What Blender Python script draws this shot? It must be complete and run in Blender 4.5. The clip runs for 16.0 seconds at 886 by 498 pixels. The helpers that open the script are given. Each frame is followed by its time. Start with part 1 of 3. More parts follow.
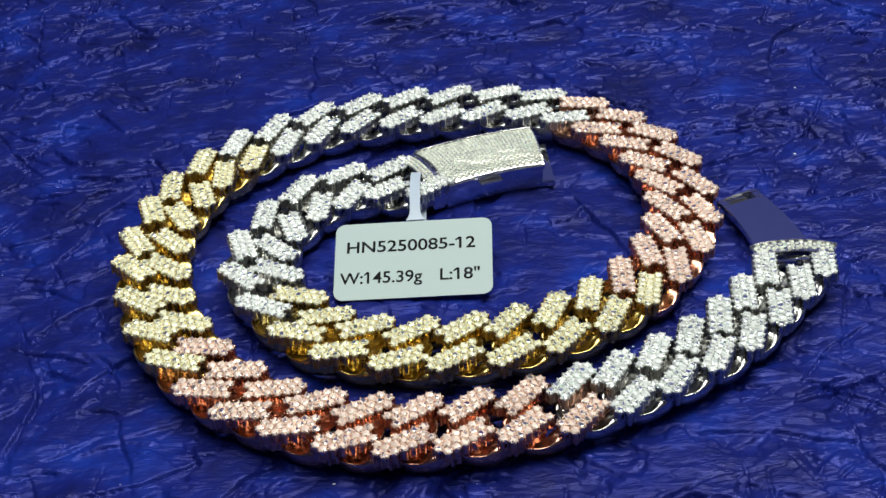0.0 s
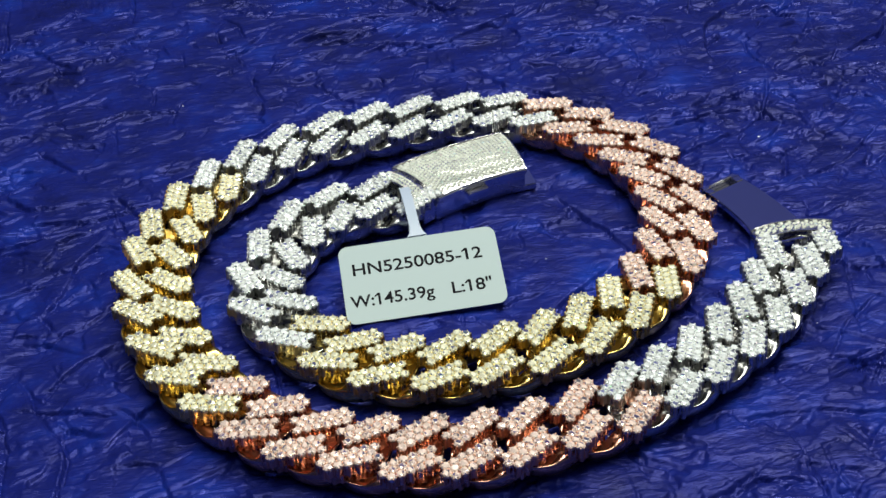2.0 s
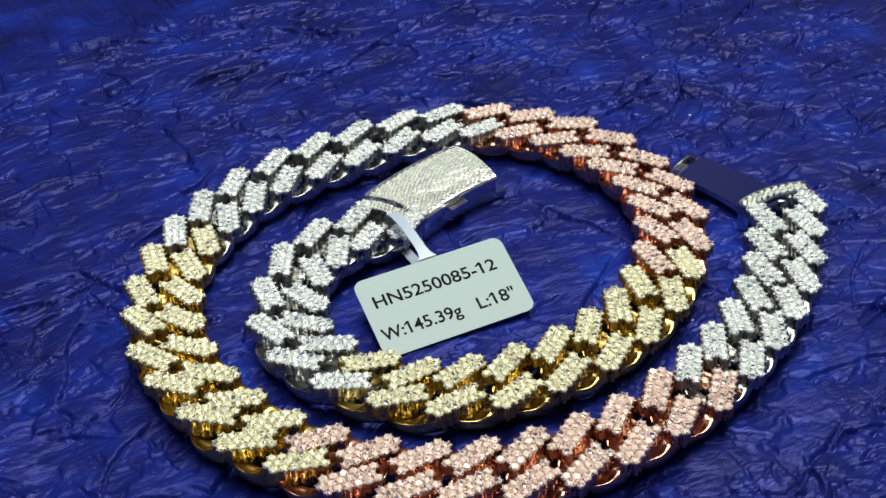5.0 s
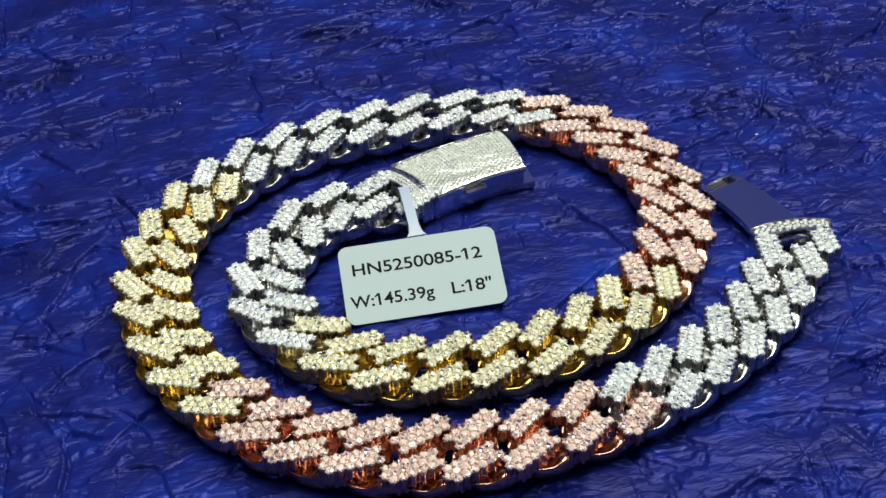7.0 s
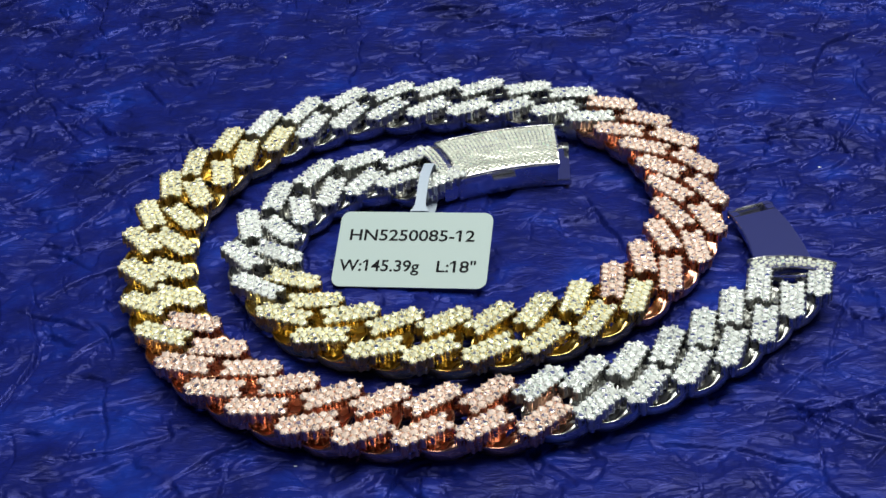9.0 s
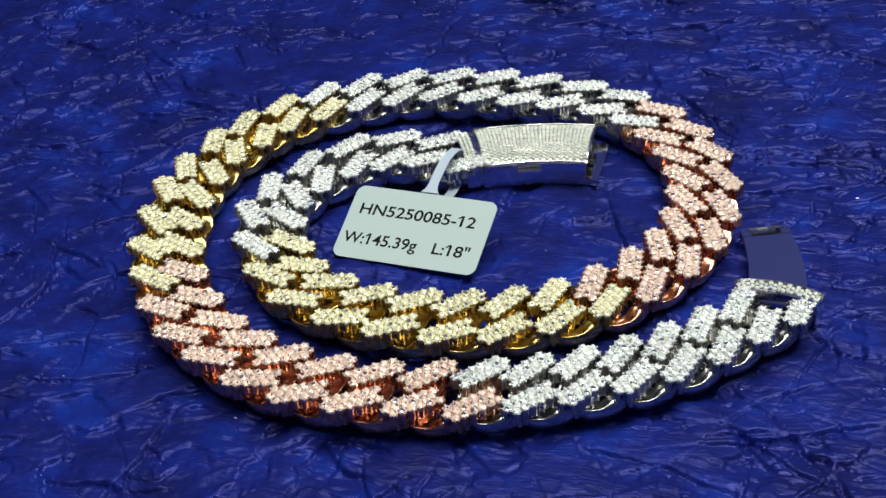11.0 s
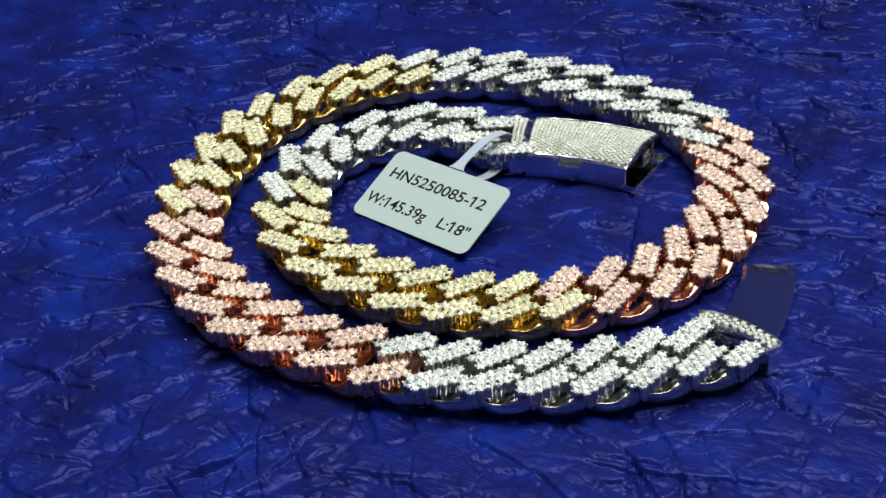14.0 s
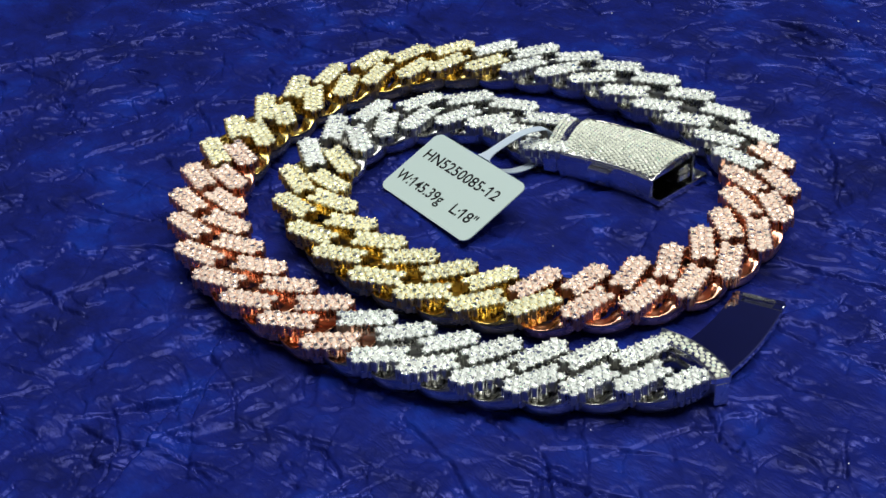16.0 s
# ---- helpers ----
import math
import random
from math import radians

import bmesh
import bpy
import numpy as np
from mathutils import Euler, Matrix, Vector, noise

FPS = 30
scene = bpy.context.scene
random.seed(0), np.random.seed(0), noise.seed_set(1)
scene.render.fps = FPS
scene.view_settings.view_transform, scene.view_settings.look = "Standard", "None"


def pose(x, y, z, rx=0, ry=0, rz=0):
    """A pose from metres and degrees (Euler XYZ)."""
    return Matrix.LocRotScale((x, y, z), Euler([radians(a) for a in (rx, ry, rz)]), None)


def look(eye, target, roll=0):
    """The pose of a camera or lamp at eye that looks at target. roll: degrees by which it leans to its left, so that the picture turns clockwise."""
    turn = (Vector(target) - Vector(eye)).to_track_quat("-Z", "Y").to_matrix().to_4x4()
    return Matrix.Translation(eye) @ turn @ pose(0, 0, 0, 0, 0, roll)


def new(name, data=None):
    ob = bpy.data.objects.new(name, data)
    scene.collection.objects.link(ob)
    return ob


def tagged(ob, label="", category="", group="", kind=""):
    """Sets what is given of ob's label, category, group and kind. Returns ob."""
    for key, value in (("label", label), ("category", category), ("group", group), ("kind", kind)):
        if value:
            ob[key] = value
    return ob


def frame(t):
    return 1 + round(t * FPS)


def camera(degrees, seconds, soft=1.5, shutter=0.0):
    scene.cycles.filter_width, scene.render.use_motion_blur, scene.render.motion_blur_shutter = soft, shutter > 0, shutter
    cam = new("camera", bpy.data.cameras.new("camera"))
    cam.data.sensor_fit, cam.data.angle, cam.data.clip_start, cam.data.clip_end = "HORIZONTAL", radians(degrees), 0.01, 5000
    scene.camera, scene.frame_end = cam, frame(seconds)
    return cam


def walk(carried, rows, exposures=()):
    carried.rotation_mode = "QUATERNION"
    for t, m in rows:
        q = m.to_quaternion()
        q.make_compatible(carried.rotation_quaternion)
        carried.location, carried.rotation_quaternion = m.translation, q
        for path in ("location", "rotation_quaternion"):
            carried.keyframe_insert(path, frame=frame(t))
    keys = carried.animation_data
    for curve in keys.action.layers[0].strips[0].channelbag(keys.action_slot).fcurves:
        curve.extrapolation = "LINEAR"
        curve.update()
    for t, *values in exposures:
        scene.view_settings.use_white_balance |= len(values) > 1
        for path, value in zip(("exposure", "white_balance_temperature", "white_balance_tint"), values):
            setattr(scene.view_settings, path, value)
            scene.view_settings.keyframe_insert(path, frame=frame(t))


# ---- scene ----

MM = 0.001

# ---- camera: a slow swing round the jewellery, to and fro ----
PATH = [
    (0.0, (-0.00297, -0.20436, 0.14706), (0.00088, 0.00534, 0.0), -3.30),
    (0.5, (-0.01204, -0.20253, 0.14783), (0.00089, 0.00653, 0.0), -2.95),
    (1.0, (-0.02213, -0.20065, 0.14837), (0.00108, 0.00758, 0.0), -2.91),
    (1.5, (-0.02994, -0.19885, 0.14860), (0.00125, 0.00814, 0.0), -2.99),
    (2.0, (-0.03846, -0.19665, 0.14871), (0.00151, 0.00916, 0.0), -3.00),
    (2.5, (-0.04857, -0.19343, 0.14865), (0.00184, 0.01013, 0.0), -3.01),
    (3.0, (-0.05946, -0.18938, 0.14896), (0.00232, 0.01123, 0.0), -3.08),
    (3.5, (-0.06889, -0.18520, 0.14907), (0.00274, 0.01203, 0.0), -3.01),
    (4.0, (-0.07880, -0.18030, 0.14926), (0.00323, 0.01303, 0.0), -3.00),
    (4.2, (-0.08309, -0.17787, 0.14918), (0.00359, 0.01347, 0.0), -3.00),
    (4.6, (-0.08967, -0.17467, 0.14925), (0.00392, 0.01407, 0.0), -2.91),
    (5.0, (-0.09267, -0.17346, 0.14937), (0.00397, 0.01421, 0.0), -2.72),
    (5.4, (-0.09138, -0.17427, 0.14954), (0.00378, 0.01391, 0.0), -2.52),
    (5.8, (-0.08505, -0.17713, 0.14979), (0.00339, 0.01317, 0.0), -2.40),
    (6.3, (-0.06895, -0.18361, 0.15024), (0.00270, 0.01162, 0.0), -2.50),
    (6.5, (-0.06031, -0.18751, 0.15067), (0.00237, 0.01088, 0.0), -2.60),
    (7.0, (-0.03943, -0.19497, 0.15100), (0.00159, 0.00899, 0.0), -2.90),
    (7.5, (-0.02068, -0.19980, 0.15124), (0.00100, 0.00727, 0.0), -3.19),
    (8.0, (-0.00727, -0.20203, 0.15108), (0.00077, 0.00609, 0.0), -3.39),
    (8.5, (0.00589, -0.20351, 0.15056), (0.00057, 0.00480, 0.0), -3.51),
    (9.0, (0.02278, -0.20432, 0.14991), (0.00037, 0.00308, 0.0), -3.70),
    (9.5, (0.03769, -0.20463, 0.14923), (0.00024, 0.00156, 0.0), -3.89),
    (10.0, (0.04957, -0.20393, 0.14850), (0.00025, 0.00036, 0.0), -4.05),
    (10.4, (0.05786, -0.20263, 0.14790), (0.00037, -0.00050, 0.0), -4.13),
    (10.9, (0.06792, -0.20010, 0.14717), (0.00063, -0.00159, 0.0), -4.16),
    (11.3, (0.07661, -0.19735, 0.14663), (0.00094, -0.00259, 0.0), -4.10),
    (11.5, (0.08041, -0.19621, 0.14658), (0.00111, -0.00330, 0.0), -4.00),
    (12.0, (0.09281, -0.19196, 0.14571), (0.00154, -0.00447, 0.0), -3.91),
    (12.5, (0.10399, -0.18738, 0.14493), (0.00197, -0.00581, 0.0), -3.89),
    (13.0, (0.11345, -0.18278, 0.14422), (0.00235, -0.00672, 0.0), -3.81),
    (13.5, (0.12149, -0.17835, 0.14372), (0.00280, -0.00758, 0.0), -3.80),
    (14.0, (0.13188, -0.17196, 0.14301), (0.00339, -0.00857, 0.0), -3.79),
    (14.5, (0.14196, -0.16495, 0.14241), (0.00398, -0.00968, 0.0), -3.69),
    (15.0, (0.15198, -0.15706, 0.14176), (0.00466, -0.01072, 0.0), -3.51),
    (15.5, (0.16071, -0.14943, 0.14140), (0.00550, -0.01170, 0.0), -3.38),
    (16.0, (0.16870, -0.14177, 0.14155), (0.00607, -0.01236, 0.0), -3.10),
]

cam = camera(33.04, 16.0, soft=1.5)
EXPOSURE = 0.0
walk(cam, [(t, look(eye, target, roll)) for t, eye, target, roll in PATH], [(0.0, EXPOSURE), (16.0, EXPOSURE)])

# ---- light ----
world = bpy.data.worlds.new("room_glow")
scene.world = world
world.use_nodes = True
bg = world.node_tree.nodes["Background"]
bg.inputs["Color"].default_value = (0.35, 0.42, 0.75, 1)
bg.inputs["Strength"].default_value = 0.12


def area_lamp(name, eye, target, sx, sy, watts, colour):
    data = bpy.data.lights.new(name, "AREA")
    data.shape, data.size, data.size_y, data.energy, data.color = "RECTANGLE", sx, sy, watts, colour
    ob = new(name, data)
    ob.matrix_world = look(eye, target)
    return ob


area_lamp("key_lamp", (0.36, 0.20, 0.80), (0, 0, 0), 0.17, 0.17, 3.55, (1.0, 1.0, 0.86))
area_lamp("overhead_lamp", (-0.05, -0.02, 0.82), (0, 0, 0), 0.5, 0.5, 3.9, (0.96, 1.0, 0.92))
# Soft fill added high in the unseen room; it lights the walls the clasp mirrors.
area_lamp("room_fill", (0.5, 0.8, 2.96), (0.5, 0.8, 0), 1.7, 1.7, 40.0, (1.0, 1.0, 0.86))


# ---- materials ----
def material(name, colour, rough=0.4, metal=0.0, ior=1.5):
    m = bpy.data.materials.new(name)
    m.use_nodes = True
    b = m.node_tree.nodes["Principled BSDF"]
    b.inputs["Base Color"].default_value = (*colour, 1)
    b.inputs["Roughness"].default_value = rough
    b.inputs["Metallic"].default_value = metal
    b.inputs["IOR"].default_value = ior
    return m


def wire(m, a, out, b, slot):
    m.node_tree.links.new(a.outputs[out], b.inputs[slot])


def node(m, kind, **values):
    n = m.node_tree.nodes.new(kind)
    for k, v in values.items():
        n.inputs[k].default_value = v
    return n


def ramp(m, a, out, stops):
    r = m.node_tree.nodes.new("ShaderNodeValToRGB")
    while len(r.color_ramp.elements) < len(stops):
        r.color_ramp.elements.new(0.5)
    for e, (p, c) in zip(r.color_ramp.elements, stops):
        e.position, e.color = p, (*c, 1)
    wire(m, a, out, r, "Fac")
    return r


def joined(m, kind, a, out_a, b, out_b):
    n = m.node_tree.nodes.new("ShaderNodeMath")
    n.operation = kind
    m.node_tree.links.new(a.outputs[out_a], n.inputs[0])
    m.node_tree.links.new(b.outputs[out_b], n.inputs[1])
    return n


def paper_material():
    """Dyed mulberry paper: uneven deep blue, a dull sheen, and thin sharp wrinkles finer than the folds of the sheet."""
    m = material("blue_crinkled_paper", (0.012, 0.016, 0.2), 0.38, 0.12)
    b = m.node_tree.nodes["Principled BSDF"]
    b.inputs["Specular IOR Level"].default_value = 0.31
    b.inputs["Specular Tint"].default_value = (0.42, 0.44, 1.0, 1)
    co = node(m, "ShaderNodeTexCoord")
    tone = node(m, "ShaderNodeTexNoise", Scale=60.0, Detail=6.0, Roughness=0.65)
    wire(m, co, "Object", tone, "Vector")
    col = ramp(m, tone, "Fac", [(0.30, (0.006, 0.008, 0.060)), (0.52, (0.008, 0.014, 0.15)), (0.62, (0.008, 0.022, 0.22)), (0.78, (0.008, 0.042, 0.37))])
    wire(m, col, "Color", b, "Base Color")
    fine = node(m, "ShaderNodeTexNoise", Scale=170.0, Detail=6.0, Roughness=0.6, Distortion=0.4)
    drawn = node(m, "ShaderNodeMapping", Rotation=(0, 0, 0.2), Scale=(0.6, 1.4, 1.0))
    wire(m, co, "Object", drawn, "Vector")
    wire(m, drawn, "Vector", fine, "Vector")
    last = node(m, "ShaderNodeBump", Strength=0.8, Distance=0.0008)
    wire(m, fine, "Fac", last, "Height")
    grain = node(m, "ShaderNodeTexNoise", Scale=520.0, Detail=3.0, Roughness=0.6, Distortion=0.8)
    wire(m, drawn, "Vector", grain, "Vector")
    bump = node(m, "ShaderNodeBump", Strength=0.7, Distance=0.0003)
    wire(m, grain, "Fac", bump, "Height")
    wire(m, last, "Normal", bump, "Normal")
    last = bump
    wire(m, last, "Normal", b, "Normal")
    ro = ramp(m, fine, "Fac", [(0.3, (0.45, 0.45, 0.45)), (0.7, (0.20, 0.20, 0.20))])
    wire(m, ro, "Color", b, "Roughness")
    return m


def metal_material(name, colour, rough):
    """Polished cast metal: faint polishing streaks and a slow waviness, no grain."""
    m = material(name, colour, rough, 1.0)
    b = m.node_tree.nodes["Principled BSDF"]
    co = node(m, "ShaderNodeTexCoord")
    drawn = node(m, "ShaderNodeMapping", Rotation=(0, 0, 0.6), Scale=(0.35, 1.6, 1.0))
    wire(m, co, "Object", drawn, "Vector")
    n = node(m, "ShaderNodeTexNoise", Scale=420.0, Detail=3.0, Distortion=0.6)
    wire(m, drawn, "Vector", n, "Vector")
    r = ramp(m, n, "Fac", [(0.3, (rough * 0.6,) * 3), (0.75, (rough * 1.6,) * 3)])
    wire(m, r, "Color", b, "Roughness")
    slow = node(m, "ShaderNodeTexNoise", Scale=260.0, Detail=1.0)
    wire(m, drawn, "Vector", slow, "Vector")
    bump = node(m, "ShaderNodeBump", Strength=0.6, Distance=0.0011)
    wire(m, slow, "Fac", bump, "Height")
    wire(m, bump, "Normal", b, "Normal")
    return m


def stone_material(name, colour, plain=0.66):
    """Cut stones: light returned from inside is put into the base colour, more or less of it for each facet; other
    facets mirror the room.
    """
    m = material(name, tuple(0.97 * c for c in colour), 0.10, 0.0, 2.2)
    b = m.node_tree.nodes["Principled BSDF"]
    geo, own = node(m, "ShaderNodeNewGeometry"), node(m, "ShaderNodeObjectInfo")
    chance = joined(m, "ADD", geo, "Random Per Island", own, "Random")
    wrap = node(m, "ShaderNodeMath")
    wrap.operation = "FRACT"
    m.node_tree.links.new(chance.outputs[0], wrap.inputs[0])
    r = ramp(m, wrap, "Value", [(0.0, (0, 0, 0)), (plain, (0.02, 0.02, 0.02)), (plain + 0.10, (0.8, 0.8, 0.8)), (1.0, (0.97, 0.97, 0.97))])
    wire(m, r, "Color", b, "Metallic")
    # A few facets are coloured as flashes of split light.
    tinted = [tuple(min(1.0, a * c) for a, c in zip(tint, colour)) for tint in ((0.75, 0.95, 1.15), (0.8, 1.12, 0.85), (1.12, 0.8, 1.05))]
    # Facet brightness painted at random, from dull to full return.
    bright = ramp(m, wrap, "Value", [(0.0, tuple(0.52 * c for c in colour)), (plain * 0.25, tuple(0.74 * c for c in colour)), (plain * 0.6, tuple(0.95 * c for c in colour)),
                                     (plain, tuple(min(1.0, 1.05 * c) for c in colour)), (0.93, tuple(min(1.0, 1.05 * c) for c in colour)), (0.95, tinted[0]), (0.97, tinted[1]), (1.0, tinted[2])])
    wire(m, bright, "Color", b, "Base Color")
    return m


PAPER = paper_material()
# Colours lowered to hold the dark reflections between the bars; STEEL stays lighter.
METAL = {
    "white": metal_material("polished_white_metal", (0.50, 0.50, 0.49), 0.28),
    "yellow": metal_material("polished_yellow_gold", (0.70, 0.53, 0.18), 0.26),
    "rose": metal_material("polished_rose_gold", (0.72, 0.39, 0.27), 0.26),
}
# The same metals in lighter colours, so that prong heads look lit.
LITBEAD = {
    "white": metal_material("lit_white_metal_beads", (0.80, 0.81, 0.80), 0.32),
    "yellow": metal_material("lit_yellow_gold_beads", (0.88, 0.73, 0.34), 0.32),
    "rose": metal_material("lit_rose_gold_beads", (0.89, 0.60, 0.46), 0.32),
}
STONE = {
    "white": stone_material("clear_stone_on_white", (0.86, 0.90, 0.88), 0.74),
    "yellow": stone_material("clear_stone_on_yellow", (0.90, 0.88, 0.63), 0.74),
    "rose": stone_material("clear_stone_on_rose", (0.94, 0.74, 0.64), 0.74),
}
PAVE = stone_material("fine_clear_stones", (0.74, 0.77, 0.69), 0.86)
PAVE.node_tree.nodes["Principled BSDF"].inputs["IOR"].default_value = 1.45
PAVE.node_tree.nodes["Principled BSDF"].inputs["Roughness"].default_value = 0.38
MIRROR = material("mirror_polished_white_metal", (0.78, 0.78, 0.78), 0.07, 1.0)
CARD = material("white_card", (0.46, 0.56, 0.57), 0.6)
CARD.node_tree.nodes["Principled BSDF"].inputs["Specular IOR Level"].default_value = 0.15
STRAP = material("translucent_white_strap", (0.46, 0.54, 0.66), 0.3)
INK = material("black_ink", (0.012, 0.012, 0.015), 0.9)
INK.node_tree.nodes["Principled BSDF"].inputs["Specular IOR Level"].default_value = 0.1
# Paints of the unseen room, each picked for what it reflects or fills.
PALEPAINT = material("pale_warm_paint", (0.6, 0.6, 0.62), 0.8)
WALLPAINT = material("pale_blue_grey_paint", (0.11, 0.14, 0.48), 0.8)
SOFTPAINT = material("pale_blue_paint", (0.26, 0.28, 0.42), 0.8)
MIDPAINT = material("blue_paint", (0.075, 0.095, 0.34), 0.8)
DARKPAINT = material("dark_blue_paint", (0.08, 0.10, 0.44), 0.8)


# ---- helpers for meshes ----
def part(name, bm, mat, parent=None, label="", smooth=False):
    me = bpy.data.meshes.new(name)
    bm.to_mesh(me)
    bm.free()
    me.materials.append(mat)
    if smooth:
        me.polygons.foreach_set("use_smooth", [True] * len(me.polygons))
    ob = new(name, me)
    ob.parent = parent
    if label:
        ob["label"] = label
    return ob


def linked(name, me, parent, m):
    ob = new(name, me)
    ob.parent = parent
    ob.matrix_local = m
    return ob


def prism(bm, ring, z0, z1):
    """A closed solid over a plan outline, between two heights."""
    lo = [bm.verts.new((x, y, z0)) for x, y in ring]
    hi = [bm.verts.new((x, y, z1)) for x, y in ring]
    n = len(ring)
    for i in range(n):
        j = (i + 1) % n
        bm.faces.new((lo[i], lo[j], hi[j], hi[i]))
    bm.faces.new(hi)
    bm.faces.new(lo[::-1])


def circle(x, y, r, n, turn=0.0):
    return [(x + r * math.cos(turn + math.tau * i / n), y + r * math.sin(turn + math.tau * i / n)) for i in range(n)]


# ---- the crumpled paper ----
def lattice(ix, iy, seed):
    h = (ix.astype(np.int64) * 374761393 + iy.astype(np.int64) * 668265263 + seed * 974634777) & 0xFFFFFFFF
    h = ((h ^ (h >> 13)) * 1274126177) & 0xFFFFFFFF
    return ((h ^ (h >> 16)) & 0xFFFFFF) / float(0xFFFFFF)


def value_noise(x, y, seed):
    ix, iy = np.floor(x), np.floor(y)
    fx, fy = x - ix, y - iy
    fx, fy = fx * fx * fx * (fx * (fx * 6 - 15) + 10), fy * fy * fy * (fy * (fy * 6 - 15) + 10)
    a, b = lattice(ix, iy, seed), lattice(ix + 1, iy, seed)
    c, d = lattice(ix, iy + 1, seed), lattice(ix + 1, iy + 1, seed)
    return (a + (b - a) * fx) * (1 - fy) + (c + (d - c) * fx) * fy - 0.5


def clouds(x, y, seed, octaves=4):
    return sum(value_noise(x * 2**k + 17.3 * k, y * 2**k - 9.1 * k, seed + k) / 2**k for k in range(octaves))


def crumple(x, y, cell, seed, sharp=22.0):
    """Facets of folded paper: a tilt for each cell, blended over a narrow fold."""
    u, v = x / cell, y / cell
    ix, iy = np.floor(u), np.floor(v)
    tilt, total = np.zeros(x.shape), np.zeros(x.shape)
    for dx in (-1, 0, 1):
        for dy in (-1, 0, 1):
            cx, cy = ix + dx, iy + dy
            px, py = cx + lattice(cx, cy, seed), cy + lattice(cx, cy, seed + 1)
            du, dv = u - px, v - py
            d = np.hypot(du, dv)
            t = du * (lattice(cx, cy, seed + 2) - 0.5) + dv * (lattice(cx, cy, seed + 3) - 0.5) + 0.6 * (lattice(cx, cy, seed + 4) - 0.5)
            w = np.exp(-sharp * d)
            tilt += w * t
            total += w
    return tilt / total * cell


def creases(x, y, count, longest, width, deep, seed):
    """Single folds: bent strokes that fade at their ends, a groove with a raised lip along one side."""
    rng = random.Random(seed)
    z = np.zeros(x.shape)
    for i in range(count):
        cx, cy, a = rng.uniform(-118, 118), rng.uniform(-100, 150), rng.uniform(-1.5, 1.5)
        if rng.random() < 0.4:
            a = rng.gauss(0.15, 0.25)
        half, bend = longest * rng.uniform(0.3, 1.0) / 2, rng.uniform(-0.25, 0.25)
        w, h, lip = width * rng.uniform(0.7, 1.5), deep * rng.uniform(0.4, 1.0), rng.choice((-1, 1)) * rng.uniform(0.9, 1.6)
        kink, step = rng.uniform(-0.5, 0.5), rng.uniform(-0.1, 0.5) * deep
        if x.ndim == 2:
            near = (slice(*np.searchsorted(y[:, 0], (cy - half - 3, cy + half + 3))), slice(*np.searchsorted(x[0], (cx - half - 3, cx + half + 3))))
        else:
            near = (np.abs(x - cx) < half + 3) & (np.abs(y - cy) < half + 3)
        if not x[near].size:
            continue
        dx, dy = x[near] - cx, y[near] - cy
        u, v = dx * math.cos(a) + dy * math.sin(a), -dx * math.sin(a) + dy * math.cos(a)
        v = v - bend * (u * u / half - half * 0.4) - kink * np.maximum(u, 0) - 0.5 * value_noise(u / 2.4, v / 9.0, seed + i) - 1.4 * value_noise(u / 8.0, v / 30.0, seed + 7 * i)
        fade = np.clip(1 - np.abs(u) / half, 0, 1) ** 0.6
        z[near] += fade * (-h * np.exp(-((v / w) ** 2)) + 0.16 * h * np.exp(-(((v - lip * 1.5 * w) / (1.3 * w)) ** 2)) + step * np.tanh(v / w) * np.exp(-((v / 6.0) ** 2)))
    return z


def paper_height(x, y):
    """Height in mm at plan places in mm."""
    wx = x + 7.0 * clouds(x / 14, y / 14, 3)
    wy = y + 7.0 * clouds(x / 14, y / 14, 11)
    t2 = crumple(wx + 2.5 * clouds(x / 5, y / 5, 31), wy + 2.5 * clouds(x / 5, y / 5, 37), 8.0, 41, 42.0)
    t3 = crumple(0.55 * wx + 1.2 * clouds(x / 4, y / 4, 67) + 0.15 * wy, wy - 0.12 * wx + 1.2 * clouds(x / 4, y / 4, 69), 2.7, 71)
    rough = np.clip(clouds(x / 22, y / 22, 77) * 1.2 + 0.75, 0.35, 1.3)
    z = 0.6 * clouds(x / 40, y / 40, 61, 3) + 0.17 * t2 + 0.30 * rough * t3
    z += 0.16 * value_noise(wx / 6.1 + 0.13 * wy, wy / 3.1 + 0.11 * wx, 73)
    z += creases(x, y, 230, 38.0, 0.25, 1.2, 501) + creases(x, y, 1000, 14.0, 0.21, 0.8, 907) + creases(x, y, 1800, 7.0, 0.20, 0.4, 3011)
    z -= 0.65
    return np.where(z > -0.45, -0.45 + 0.22 * (z + 0.45), z)  # pressed flat where it would stand up


def build_paper():
    dense = np.arange(-124.0, 124.1, 0.27)
    far = 124.0 + np.cumsum(1.25 ** np.arange(1, 24))
    axis = np.concatenate([-far[::-1], dense, far])
    n = len(axis)
    x, y = np.meshgrid(axis, axis, indexing="xy")
    z = paper_height(x, y)
    co = np.stack([x, y, z], -1).reshape(-1, 3) * MM
    i = np.arange(n * n).reshape(n, n)
    quads = np.stack([i[:-1, :-1], i[:-1, 1:], i[1:, 1:], i[1:, :-1]], -1).reshape(-1, 4)
    me = bpy.data.meshes.new("ground")
    me.vertices.add(n * n)
    me.vertices.foreach_set("co", co.ravel())
    me.loops.add(quads.size)
    me.loops.foreach_set("vertex_index", quads.ravel().astype(np.int32))
    me.polygons.add(len(quads))
    me.polygons.foreach_set("loop_start", np.arange(0, quads.size, 4, dtype=np.int32))
    me.polygons.foreach_set("use_smooth", np.ones(len(quads), dtype=bool))
    me.update(calc_edges=True)
    me.validate()
    me.materials.append(PAPER)
    return tagged(new("ground", me), "crumpled deep blue paper spread out under the jewellery", "paper sheet", kind="structure")


build_paper()


